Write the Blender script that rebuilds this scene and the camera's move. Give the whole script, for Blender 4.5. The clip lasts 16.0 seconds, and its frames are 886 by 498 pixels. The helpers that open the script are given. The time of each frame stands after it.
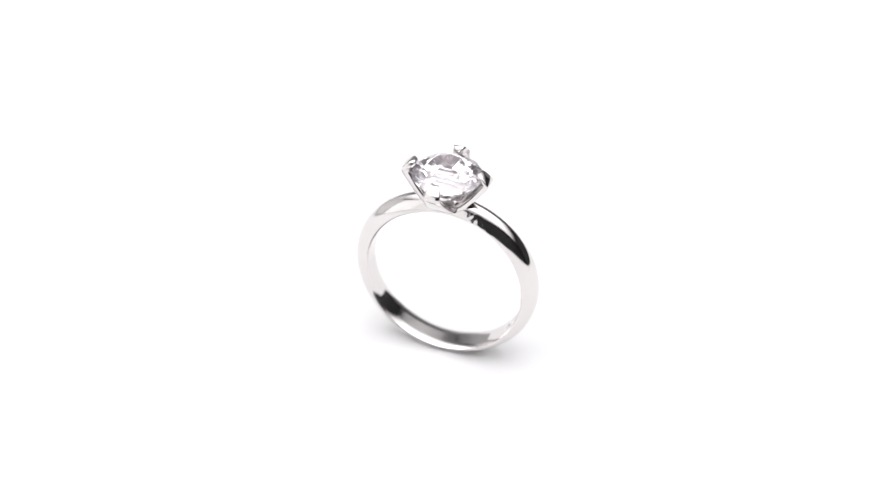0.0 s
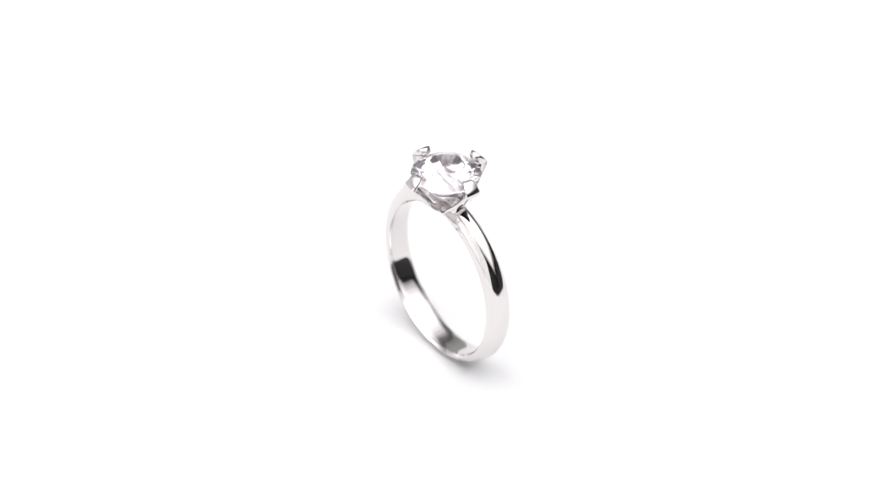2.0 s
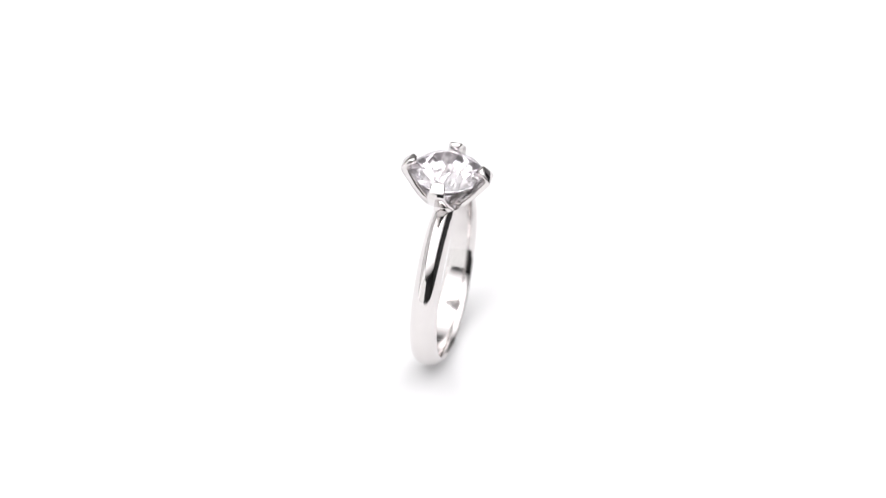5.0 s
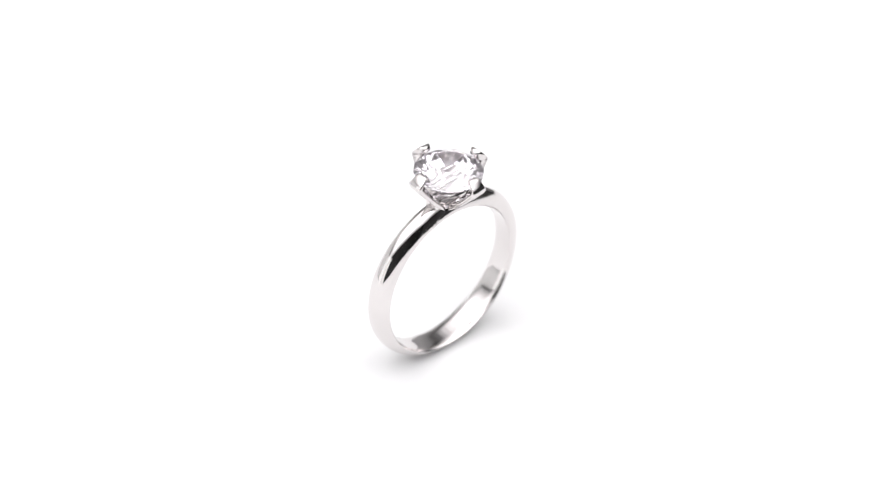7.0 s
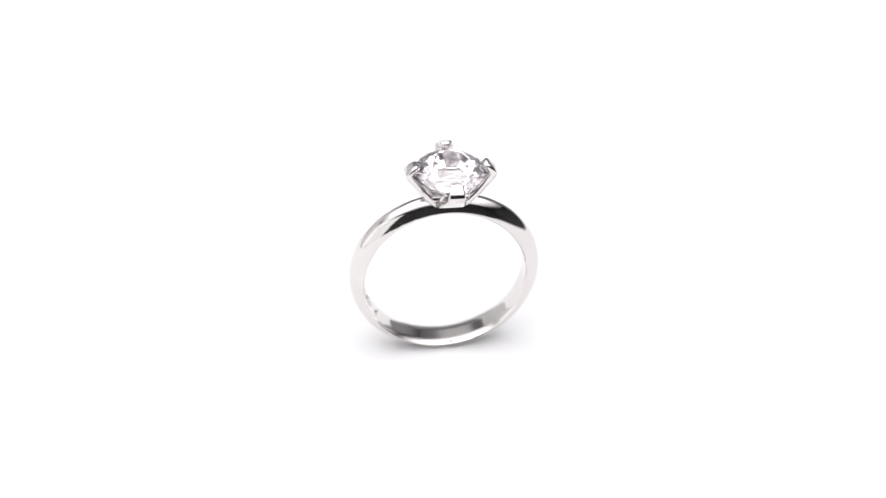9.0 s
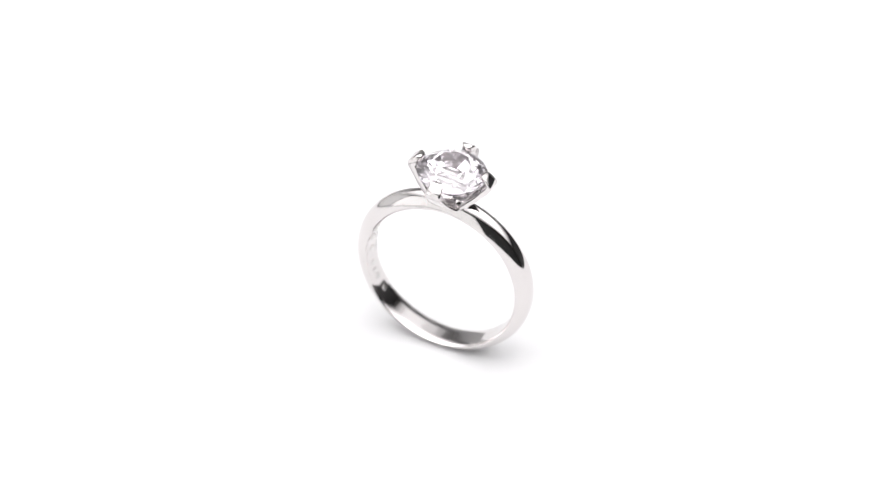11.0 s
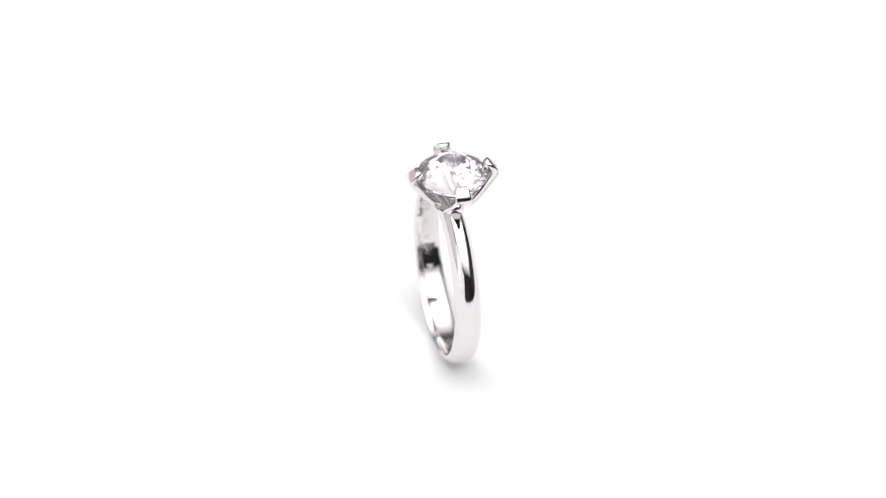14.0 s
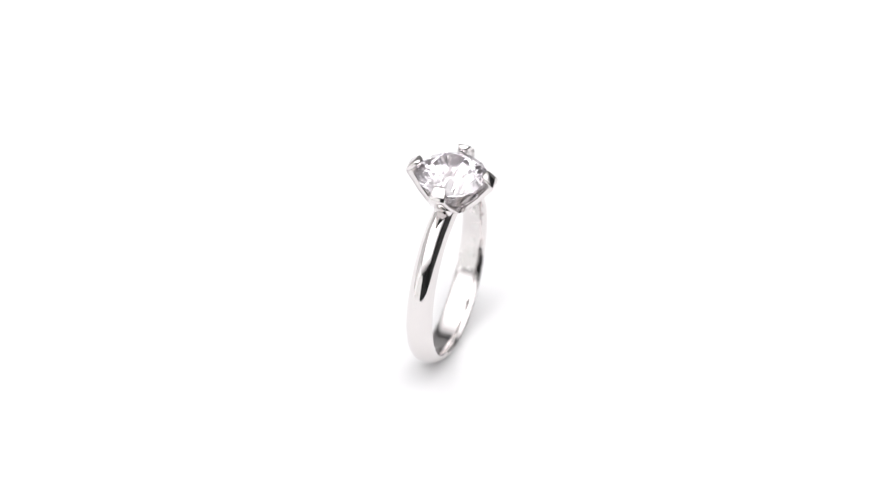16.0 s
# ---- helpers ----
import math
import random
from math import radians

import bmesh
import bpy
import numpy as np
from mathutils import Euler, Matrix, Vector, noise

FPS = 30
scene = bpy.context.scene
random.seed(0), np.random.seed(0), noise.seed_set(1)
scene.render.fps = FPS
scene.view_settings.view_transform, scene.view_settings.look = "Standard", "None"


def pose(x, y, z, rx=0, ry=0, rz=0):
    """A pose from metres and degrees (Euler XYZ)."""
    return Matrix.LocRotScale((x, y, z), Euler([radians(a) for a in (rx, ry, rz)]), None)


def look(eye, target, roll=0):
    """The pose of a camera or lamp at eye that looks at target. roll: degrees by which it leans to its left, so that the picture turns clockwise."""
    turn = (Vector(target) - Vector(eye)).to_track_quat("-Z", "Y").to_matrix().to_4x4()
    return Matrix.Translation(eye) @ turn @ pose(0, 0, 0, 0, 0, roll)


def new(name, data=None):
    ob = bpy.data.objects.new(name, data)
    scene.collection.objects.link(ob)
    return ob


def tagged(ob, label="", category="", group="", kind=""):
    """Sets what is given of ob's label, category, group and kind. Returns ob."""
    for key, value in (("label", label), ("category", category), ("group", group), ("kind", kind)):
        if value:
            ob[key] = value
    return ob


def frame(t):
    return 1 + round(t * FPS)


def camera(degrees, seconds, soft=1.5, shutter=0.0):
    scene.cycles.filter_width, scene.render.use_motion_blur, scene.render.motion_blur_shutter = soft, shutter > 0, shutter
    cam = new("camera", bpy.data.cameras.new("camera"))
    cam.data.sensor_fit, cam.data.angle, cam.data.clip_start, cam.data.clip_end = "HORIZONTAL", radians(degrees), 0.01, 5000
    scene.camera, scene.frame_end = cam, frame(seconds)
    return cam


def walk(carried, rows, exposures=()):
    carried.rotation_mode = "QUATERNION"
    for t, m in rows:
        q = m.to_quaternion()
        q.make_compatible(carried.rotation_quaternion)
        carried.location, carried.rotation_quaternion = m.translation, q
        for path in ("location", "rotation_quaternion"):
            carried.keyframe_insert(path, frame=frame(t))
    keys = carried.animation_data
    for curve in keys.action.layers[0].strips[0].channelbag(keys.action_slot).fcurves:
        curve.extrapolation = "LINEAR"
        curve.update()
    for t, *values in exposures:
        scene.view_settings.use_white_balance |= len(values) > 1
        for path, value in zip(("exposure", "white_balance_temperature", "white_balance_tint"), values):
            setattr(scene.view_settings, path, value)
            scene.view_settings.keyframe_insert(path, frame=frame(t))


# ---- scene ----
MM = 0.001

# the camera stands still; it looks down at the ring from about a quarter of a metre
CAM_DIST, CAM_ELEV, CAM_ROLL, AIM_Z = 0.25099, 39.06, 1.99, 0.01216
cam = camera(19.74, 16.0, soft=1.2)
cam.data.dof.use_dof, cam.data.dof.focus_distance, cam.data.dof.aperture_fstop = True, 0.2445, 18
eye = (0, -CAM_DIST * math.cos(radians(CAM_ELEV)), AIM_Z + CAM_DIST * math.sin(radians(CAM_ELEV)))
still = look(eye, (0, 0, AIM_Z), CAM_ROLL)
walk(cam, [(0, still), (16, still)], exposures=[(0, 0.14), (16, 0.14)])

# the turntable's axis and steady turn, and the ring's stand on it
AXIS_X = 0.000368
TURN_START, TURN_SPEED = -18.524, -16.853
RING_X, RING_Y, LEAN_X, LEAN_Y = 0.000455, -0.000209, -0.53, -1.626


# ---- light ----
world = bpy.data.worlds.new("world")
scene.world = world
world.use_nodes = True
world.node_tree.nodes["Background"].inputs["Color"].default_value = (0.9, 0.93, 1.0, 1)
world.node_tree.nodes["Background"].inputs["Strength"].default_value = 0.02


def softbox(name, eye_at, target, width, height, watts, colour=(1, 1, 1)):
    data = bpy.data.lights.new(name, "AREA")
    data.shape, data.size, data.size_y, data.energy, data.color = "RECTANGLE", width, height, watts, colour
    ob = new(name, data)
    ob.matrix_world = look(eye_at, target)
    return ob


# the broad softbox overhead is brightest in its middle; two dimmer ones stand low on one side, down to the table
for depth, watts in ((0.50, 0.90), (0.70, 1.38), (0.90, 1.88), (1.10, 1.87), (1.30, 2.4), (1.50, 3.2)):
    softbox("softbox_above", (-0.05, -0.12, 0.55 + depth * 0.002), (-0.05, -0.1199, 0), 1.35 * depth, depth, watts, (1.0, 0.985, 1.0))
softbox("softbox_side", (-0.50, -0.46, 0.15), (0, 0, 0.09), 0.74, 0.40, 0.95)
softbox("softbox_back", (-0.80, 0.32, 0.20), (0, 0, 0.02), 1.15, 0.48, 0.80)


# ---- materials ----
def material(name):
    m = bpy.data.materials.new(name)
    m.use_nodes = True
    t = m.node_tree
    return m, t, t.nodes["Principled BSDF"]


def link(t, a, out, b, inp):
    t.links.new(a.outputs[out], b.inputs[inp])


def noise_node(t, scale, detail=4.0, coords="Object"):
    c = t.nodes.new("ShaderNodeTexCoord")
    n = t.nodes.new("ShaderNodeTexNoise")
    n.inputs["Scale"].default_value, n.inputs["Detail"].default_value = scale, detail
    link(t, c, coords, n, "Vector")
    return n


def ramp_node(t, n, low, high, a=0.3, b=0.7):
    r = t.nodes.new("ShaderNodeValToRGB")
    r.color_ramp.elements[0].position, r.color_ramp.elements[1].position = a, b
    r.color_ramp.elements[0].color = (*low, 1)
    r.color_ramp.elements[1].color = (*high, 1)
    link(t, n, "Fac", r, "Fac")
    return r


def bump_node(t, n, b, strength, distance):
    u = t.nodes.new("ShaderNodeBump")
    u.inputs["Strength"].default_value, u.inputs["Distance"].default_value = strength, distance
    link(t, n, "Fac", u, "Height")
    link(t, u, "Normal", b, "Normal")


def plain_rough(name, low, high, scale, rough, bump=0.0, dist=0.0005):
    m, t, b = material(name)
    n = noise_node(t, scale)
    link(t, ramp_node(t, n, low, high), "Color", b, "Base Color")
    b.inputs["Roughness"].default_value = rough
    if bump:
        bump_node(t, noise_node(t, scale * 6, 6), b, bump, dist)
    return m


def polished_metal(name, low, high, rough_low, rough_high, bump):
    m, t, b = material(name)
    b.inputs["Metallic"].default_value = 1
    n = noise_node(t, 240)
    link(t, ramp_node(t, n, low, high), "Color", b, "Base Color")
    s = noise_node(t, 900, 6)
    r = ramp_node(t, s, (rough_low,) * 3, (rough_high,) * 3)
    link(t, r, "Color", b, "Roughness")
    bump_node(t, noise_node(t, 520, 3), b, bump, 0.00008)
    return m


M_white = plain_rough("matte_white_platter", (0.66, 0.66, 0.665), (0.685, 0.685, 0.685), 60, 0.75, 0.02)
# unseen table top, made black so the band's flanks mirror dark near the horizon
M_table = plain_rough("reflection_black_table", (0.025, 0.025, 0.026), (0.04, 0.04, 0.04), 12, 0.6, 0.03)
M_wall = plain_rough("grey_wall_paint", (0.76, 0.76, 0.765), (0.80, 0.80, 0.80), 3, 0.85, 0.1)
M_base = plain_rough("grey_plastic", (0.20, 0.20, 0.20), (0.25, 0.25, 0.245), 40, 0.5, 0.03)
# black and charcoal of unseen walls, set by the dark streaks the silver mirrors
M_dark = plain_rough("reflection_black", (0.022, 0.022, 0.023), (0.032, 0.032, 0.032), 3, 0.85, 0.1)
M_charcoal = plain_rough("reflection_charcoal", (0.085, 0.085, 0.087), (0.11, 0.11, 0.11), 3, 0.85, 0.1)
M_floor = plain_rough("dark_floor", (0.05, 0.05, 0.05), (0.08, 0.08, 0.08), 8, 0.6, 0.05)
M_silver = polished_metal("polished_rhodium_silver", (0.71, 0.683, 0.676), (0.75, 0.723, 0.716), 0.07, 0.12, 0.12)
# satin inner claw faces, coloured lighter than the silver to brighten the shaded gap
M_inner = polished_metal("satin_silver_lightened", (0.84, 0.82, 0.82), (0.90, 0.88, 0.88), 0.16, 0.24, 0.3)
M_stamp = polished_metal("stamped_silver", (0.70, 0.69, 0.68), (0.82, 0.81, 0.80), 0.20, 0.32, 0.4)



def dispersive_stone(name, *kinds):
    """Clear stone with slight fire: two refractions that share the light, their tints painting its colour."""
    m, t, b = material(name)
    mix = t.nodes.new("ShaderNodeMixShader")
    # a small diffuse share puts missing light into the stone's dark facets
    lift_mix = t.nodes.new("ShaderNodeMixShader")
    lift_mix.inputs["Fac"].default_value = 0.055
    lift_diffuse = t.nodes.new("ShaderNodeBsdfDiffuse")
    lift_diffuse.inputs["Color"].default_value = (0.95, 0.90, 0.94, 1)
    t.links.new(mix.outputs[0], lift_mix.inputs[1])
    t.links.new(lift_diffuse.outputs[0], lift_mix.inputs[2])
    for i, (ior, tint) in enumerate(kinds):
        g = t.nodes.new("ShaderNodeBsdfGlass")
        g.inputs["Color"].default_value = (*tint, 1)
        g.inputs["Roughness"].default_value = 0.0
        g.inputs["IOR"].default_value = ior
        t.links.new(g.outputs[0], mix.inputs[i + 1])
    t.nodes.remove(b)
    t.links.new(lift_mix.outputs[0], t.nodes["Material Output"].inputs["Surface"])
    return m


# the stone is colourless; these tints paint the lilac and pink of its fire
M_stone = dispersive_stone("clear_brilliant_stone", (2.178, (1.0, 0.972, 0.985)), (2.198, (0.98, 0.985, 1.0)))


# ---- building helpers ----
def mesh_object(name, bm, mat, smooth=True):
    bmesh.ops.recalc_face_normals(bm, faces=bm.faces[:])
    me = bpy.data.meshes.new(name)
    bm.to_mesh(me)
    bm.free()
    for m in mat if isinstance(mat, (list, tuple)) else [mat]:
        me.materials.append(m)
    for f in me.polygons:
        f.use_smooth = smooth
    return new(name, me)


def part(name, bm, mat, parent, label="", smooth=True):
    ob = mesh_object(name, bm, mat, smooth)
    ob.parent = parent
    return tagged(ob, label)


def box(bm, x0, x1, y0, y1, z0, z1):
    vs = bmesh.ops.create_cube(bm, size=1)["verts"]
    for v in vs:
        v.co = Vector((x0 + (v.co.x + 0.5) * (x1 - x0), y0 + (v.co.y + 0.5) * (y1 - y0), z0 + (v.co.z + 0.5) * (z1 - z0)))
    return vs


def box_object(name, dims, mat, bevel=0.0):
    bm = bmesh.new()
    box(bm, *dims)
    if bevel:
        bmesh.ops.bevel(bm, geom=bm.edges[:], offset=bevel, segments=3, profile=0.5, affect="EDGES")
    return mesh_object(name, bm, mat, False)


def loops_to_mesh(bm, loops, close_along=False, caps=True):
    """Bridges equal closed loops of points one to the next."""
    rows = [[bm.verts.new(p) for p in lp] for lp in loops]
    pairs = list(zip(rows, rows[1:])) + ([(rows[-1], rows[0])] if close_along else [])
    n = len(rows[0])
    faces = []
    for a, b in pairs:
        for i in range(n):
            faces.append(bm.faces.new((a[i], a[(i + 1) % n], b[(i + 1) % n], b[i])))
    if caps and not close_along:
        bm.faces.new(rows[0][::-1])
        bm.faces.new(rows[-1])
    return faces


# ---- the studio ----
# added table, out of view; it only darkens low reflections beyond the platter
TABLE_Z = -0.022
tagged(box_object("table", (-0.55, 0.55, -0.40, 0.60, -0.75, TABLE_Z), M_table, 0.003),
       "unseen table under the turntable, black for dark low reflections", "table", kind="structure")
# unseen room added round the set; its pale and dark sides shape the reflections
WX, WY, WZ = 1.20, 0.95, 0.60
for name, dims, mat, label in (
        ("floor", (-WX, WX, -WY, WY, -0.80, -0.75), M_floor, "dark studio floor"),
        ("ceiling", (-WX, WX, -WY, WY, WZ, WZ + 0.05), M_wall, "grey painted ceiling"),
        ("wall_north", (-WX, WX, WY, WY + 0.05, -0.75, WZ), M_wall, "grey painted wall"),
        ("wall_south", (-WX, WX, -WY - 0.05, -WY, -0.75, WZ), M_dark, "unseen black wall, added for dark reflections in the ring"),
        ("wall_west", (-WX - 0.05, -WX, -WY, WY, -0.75, WZ), M_wall, "grey painted wall"),
        ("wall_east", (WX, WX + 0.05, -WY, WY, -0.75, WZ), M_charcoal, "unseen charcoal wall, added for dark grey reflections in the ring")):
    tagged(box_object(name, dims, mat), label, name.split("_")[0], kind="structure")


def build_turntable():
    root = tagged(new("turntable"), "round matte white turntable carrying the ring", "turntable")
    bm = bmesh.new()
    profile = [(0.1965, 0.0), (0.1990, -0.0008), (0.200, -0.0025), (0.200, -0.012), (0.198, -0.014)]
    n = 128
    rows = []
    for r, z in profile:
        rows.append([bm.verts.new((r * math.cos(2 * math.pi * i / n), r * math.sin(2 * math.pi * i / n), z)) for i in range(n)])
    for a, b in zip(rows, rows[1:]):
        for i in range(n):
            bm.faces.new((a[i], a[(i + 1) % n], b[(i + 1) % n], b[i]))
    bm.faces.new(rows[0])
    bm.faces.new(rows[-1][::-1])
    part("platter", bm, M_white, root, smooth=False)
    bm = bmesh.new()
    bmesh.ops.create_cone(bm, cap_ends=True, segments=64, radius1=0.15, radius2=0.15, depth=0.008,
                          matrix=Matrix.Translation((0, 0, -0.018)))
    part("base", bm, M_base, root, smooth=False)
    return root


# ---- the ring ----
OUTER = 9.5
HEAD_Y = -0.28


def band_section(a):
    """Half of the band's section at the angle a from its foot: (across, above the bore), millimetres."""
    up = 0.5 - 0.5 * math.cos(a)
    w = 1.44 - 0.20 * up
    th = 0.95 + 1.25 * up - 0.48 * up * up
    return w, th


def build_band(root):
    bm = bmesh.new()
    loops = []
    n = 900
    for k in range(n):
        a = 2 * math.pi * k / n
        w, th = band_section(a)
        bore = OUTER - th
        low = 0.17 * th
        up = 0.5 - 0.5 * math.cos(a)
        s = min(1.0, max(0.0, (up - 0.62) / 0.3))
        s = s * s * (3 - 2 * s)
        pts = [(-0.80 * w, 0.0), (-0.40 * w, 0.0), (0.0, 0.0), (0.40 * w, 0.0), (0.80 * w, 0.0), (0.82 * w, 0.015), (0.93 * w, 0.55 * low), (0.985 * w, 0.85 * low)]
        for j in range(1, 36):
            q = math.pi * j / 36
            pts.append((w * math.cos(q), low + (th - low) * (1 - abs(math.cos(q)) ** (2.6 - 0.35 * s)) ** (0.75 + 0.14 * s)))
        pts += [(-0.985 * w, 0.85 * low), (-0.93 * w, 0.55 * low), (-0.82 * w, 0.015)]
        lp = []
        for y, h in pts:
            r = bore + h
            v = Vector((r * math.sin(a), y, OUTER - r * math.cos(a)))
            # filing and casting marks on the flanks beside the head
            near = max(0.0, 1 - abs(abs(v.x) - 3.1) / 2.4) if v.z > 12 else 0.0
            flank = max(0.0, 1 - abs(h - 0.45 * th) / (0.4 * th)) if abs(y) > 0.5 * w else 0.0
            rough = near * flank * ((1.0 if y < 0 else 0.45) if v.x > 0 else 0.0)
            along = Vector((a * OUTER * 2.0, y * 5.0, h * 6.0))
            v += (noise.noise_vector(along * 2.3) * 0.016 + noise.noise_vector(along) * 0.034) * rough
            v += noise.noise_vector(v * 0.45) * 0.012
            # the bore is lumpy round the stamped marks
            if h == 0.0 and v.x > 0:
                v += noise.noise_vector(v * 1.1) * 0.05 * max(0.0, 1 - abs(math.degrees(a) - 85) / 42)
            lp.append(v * MM)
        loops.append(lp)
    loops_to_mesh(bm, loops, close_along=True)
    band = part("band", bm, M_silver, root, "slim domed polished silver band")
    return band


def build_hallmark(band):
    """Small stamped bars inside the bore."""
    rng = random.Random(4)
    bm = bmesh.new()
    a = 50.0
    while a < 114:
        length = rng.uniform(2.6, 5.2)
        if rng.random() < 0.78:
            half = rng.uniform(0.22, 0.42)
            y0 = rng.uniform(-0.08, 0.08)
            w, th = band_section(radians(a))
            bore = OUTER - th
            lo = []
            for s in (0, 1):
                ang = radians(a + s * length * 0.8)
                quad = []
                for y, h in ((y0 - half, 0.02), (y0 + half, 0.02), (y0 + half * 0.8, -0.12), (y0 - half * 0.8, -0.12)):
                    r = bore + h
                    quad.append(Vector((r * math.sin(ang), y, OUTER - r * math.cos(ang))) * MM)
                lo.append(quad)
            loops_to_mesh(bm, lo)
        a += length + rng.uniform(0.8, 3.0)
    part("hallmark", bm, M_stamp, band, "small worn stamped marks", smooth=False)


def build_head(root):
    bm = bmesh.new()
    # square cup under the claws
    loops = []
    for half, z in ((0.80, 17.55), (1.12, 17.95), (1.32, 18.30), (1.36, 18.52), (1.14, 18.62), (0.15, 18.10)):
        c = 0.10
        lp = []
        for sx, sy in ((1, 1), (-1, 1), (-1, -1), (1, -1)):
            p, q = Vector((sx * half, sy * (half - c), z)), Vector((sx * (half - c), sy * half, z))
            lp += [p, q] if sx * sy > 0 else [q, p]
        loops.append([v * MM for v in lp])
    loops_to_mesh(bm, loops)
    head = part("head", bm, M_silver, root, "polished four-claw tulip head", smooth=False)
    head.location.y = HEAD_Y * MM
    # bridge on which the head sits
    bm = bmesh.new()
    loops = []
    for x, s in ((-2.32, 0.55), (-2.27, 0.80), (-2.12, 0.95), (-1.85, 1.0), (1.85, 1.0), (2.12, 0.95), (2.27, 0.80), (2.32, 0.55)):
        loops.append([Vector((x, 0.88 * s * math.cos(q), 18.62 + 0.80 * s * math.sin(q))) * MM
                      for q in [2 * math.pi * i / 24 for i in range(24)]])
    loops_to_mesh(bm, loops)
    part("collar", bm, M_silver, root, "rounded solder joint under the claws").location.y = 0.5 * HEAD_Y * MM
    # one claw, lofted from the cup to its folded tip: outer radius and height, inner radius and height, half width
    stations = [((1.34, 18.16), (0.95, 18.40), 1.34, 0.95),
                ((1.75, 18.42), (1.25, 18.80), 1.33, 0.80),
                ((2.35, 18.95), (1.82, 19.40), 1.32, 0.62),
                ((3.05, 19.65), (2.50, 20.12), 1.15, 0.46),
                ((3.70, 20.45), (3.02, 20.90), 0.98, 0.36),
                ((4.22, 21.10), (3.40, 21.42), 0.91, 0.32),
                ((4.44, 21.45), (3.50, 21.60), 0.88, 0.32),
                ((4.45, 21.72), (3.36, 21.82), 0.85, 0.34),
                ((4.16, 22.08), (3.14, 22.04), 0.77, 0.36),
                ((3.78, 22.46), (3.05, 22.30), 0.66, 0.38),
                ((3.50, 22.66), (3.10, 22.54), 0.52, 0.32)]
    claw = None
    for k in range(4):
        turn = Matrix.Rotation(k * math.pi / 2, 3, "Z")
        if claw is None:
            bm = bmesh.new()
            loops = []
            for (ro, zo), (ri, zi), wo, wi in stations:
                lp = []
                for r, z, y in ((ro, zo, -0.80 * wo), (ro, zo, 0.80 * wo), (ro, zo, wo), (ri, zi, wi), (ri, zi, -wi), (ro, zo, -wo)):
                    v = Vector((r, y, z))
                    if r == ro and abs(y) == wo:
                        v += Vector((ri - ro, 0, zi - zo)) * 0.10
                    lp.append(v * MM)
                loops.append(lp)
            made = loops_to_mesh(bm, loops)
            # inner faces take the lightened silver, which offsets shade under the stone
            for i, f in enumerate(made):
                f.material_index = 1 if i % 6 == 3 and i < 36 else 0
            bmesh.ops.bevel(bm, geom=[e for e in bm.edges if e.calc_face_angle(0) > radians(28)], offset=0.10 * MM, segments=3,
                            profile=0.6, affect="EDGES")
            claw = part("claw", bm, [M_silver, M_inner], head)
        else:
            ob = new("claw", claw.data)
            ob.parent = head
            ob.matrix_basis = turn.to_4x4()
    return head


def build_stone(root):
    """Round brilliant: table, crown, girdle and pavilion facets."""
    R, hc, hg, hp, z0 = 3.44, 1.04, 0.10, 3.18, 21.60
    turn = radians(9)
    bm = bmesh.new()

    def at(r, deg, z):
        a = radians(deg) + turn
        return bm.verts.new(Vector((R * r * math.cos(a), R * r * math.sin(a), z0 + z)) * MM)

    rt, m, nn = 0.53, 0.785, 0.22
    c = math.cos(radians(22.5))
    zm = hg + hc * (1 - (m * c - rt) / (1 - rt))
    zn = -hp * (1 - nn * c)
    T = [at(rt, 45 * i, hg + hc) for i in range(8)]
    M = [at(m, 45 * i + 22.5, zm) for i in range(8)]
    G = [at(1, 22.5 * i, hg) for i in range(16)]
    B = [at(1, 22.5 * i, 0) for i in range(16)]
    N = [at(nn, 45 * i + 22.5, zn) for i in range(8)]
    C = at(0, 0, -hp)
    F = bm.faces.new
    F(T)
    for i in range(8):
        j, g, h, g2 = (i + 1) % 8, 2 * i, 2 * i + 1, (2 * i + 2) % 16
        F((T[i], M[i], T[j]))
        F((T[i], M[i - 1], G[g], M[i]))
        F((M[i], G[g], G[h]))
        F((M[i], G[h], G[g2]))
        F((G[g], G[h], B[h], B[g]))
        F((G[h], G[g2], B[g2], B[h]))
        F((N[i], B[g], B[h]))
        F((N[i], B[h], B[g2]))
        F((C, N[i - 1], B[g], N[i]))
    stone = part("gemstone", bm, M_stone, root, "round brilliant-cut clear colourless stone", smooth=False)
    stone.location.y = HEAD_Y * MM
    return stone


def build_ring():
    root = tagged(new("ring"), "polished silver solitaire ring, round clear stone, standing on white turntable", "ring")
    band = build_band(root)
    build_hallmark(band)
    build_head(root)
    build_stone(root)
    return root


turntable = build_turntable()
ring = build_ring()


def motions():
    lean = pose(RING_X, RING_Y, 0, LEAN_X, LEAN_Y, 0)
    times = [0.25 * i for i in range(65)]
    spin = [(t, pose(AXIS_X, 0, 0, 0, 0, TURN_START + TURN_SPEED * t)) for t in times]
    walk(turntable, [(t, m @ pose(0, 0, -0.00002)) for t, m in spin])
    walk(ring, [(t, m @ lean) for t, m in spin])


motions()
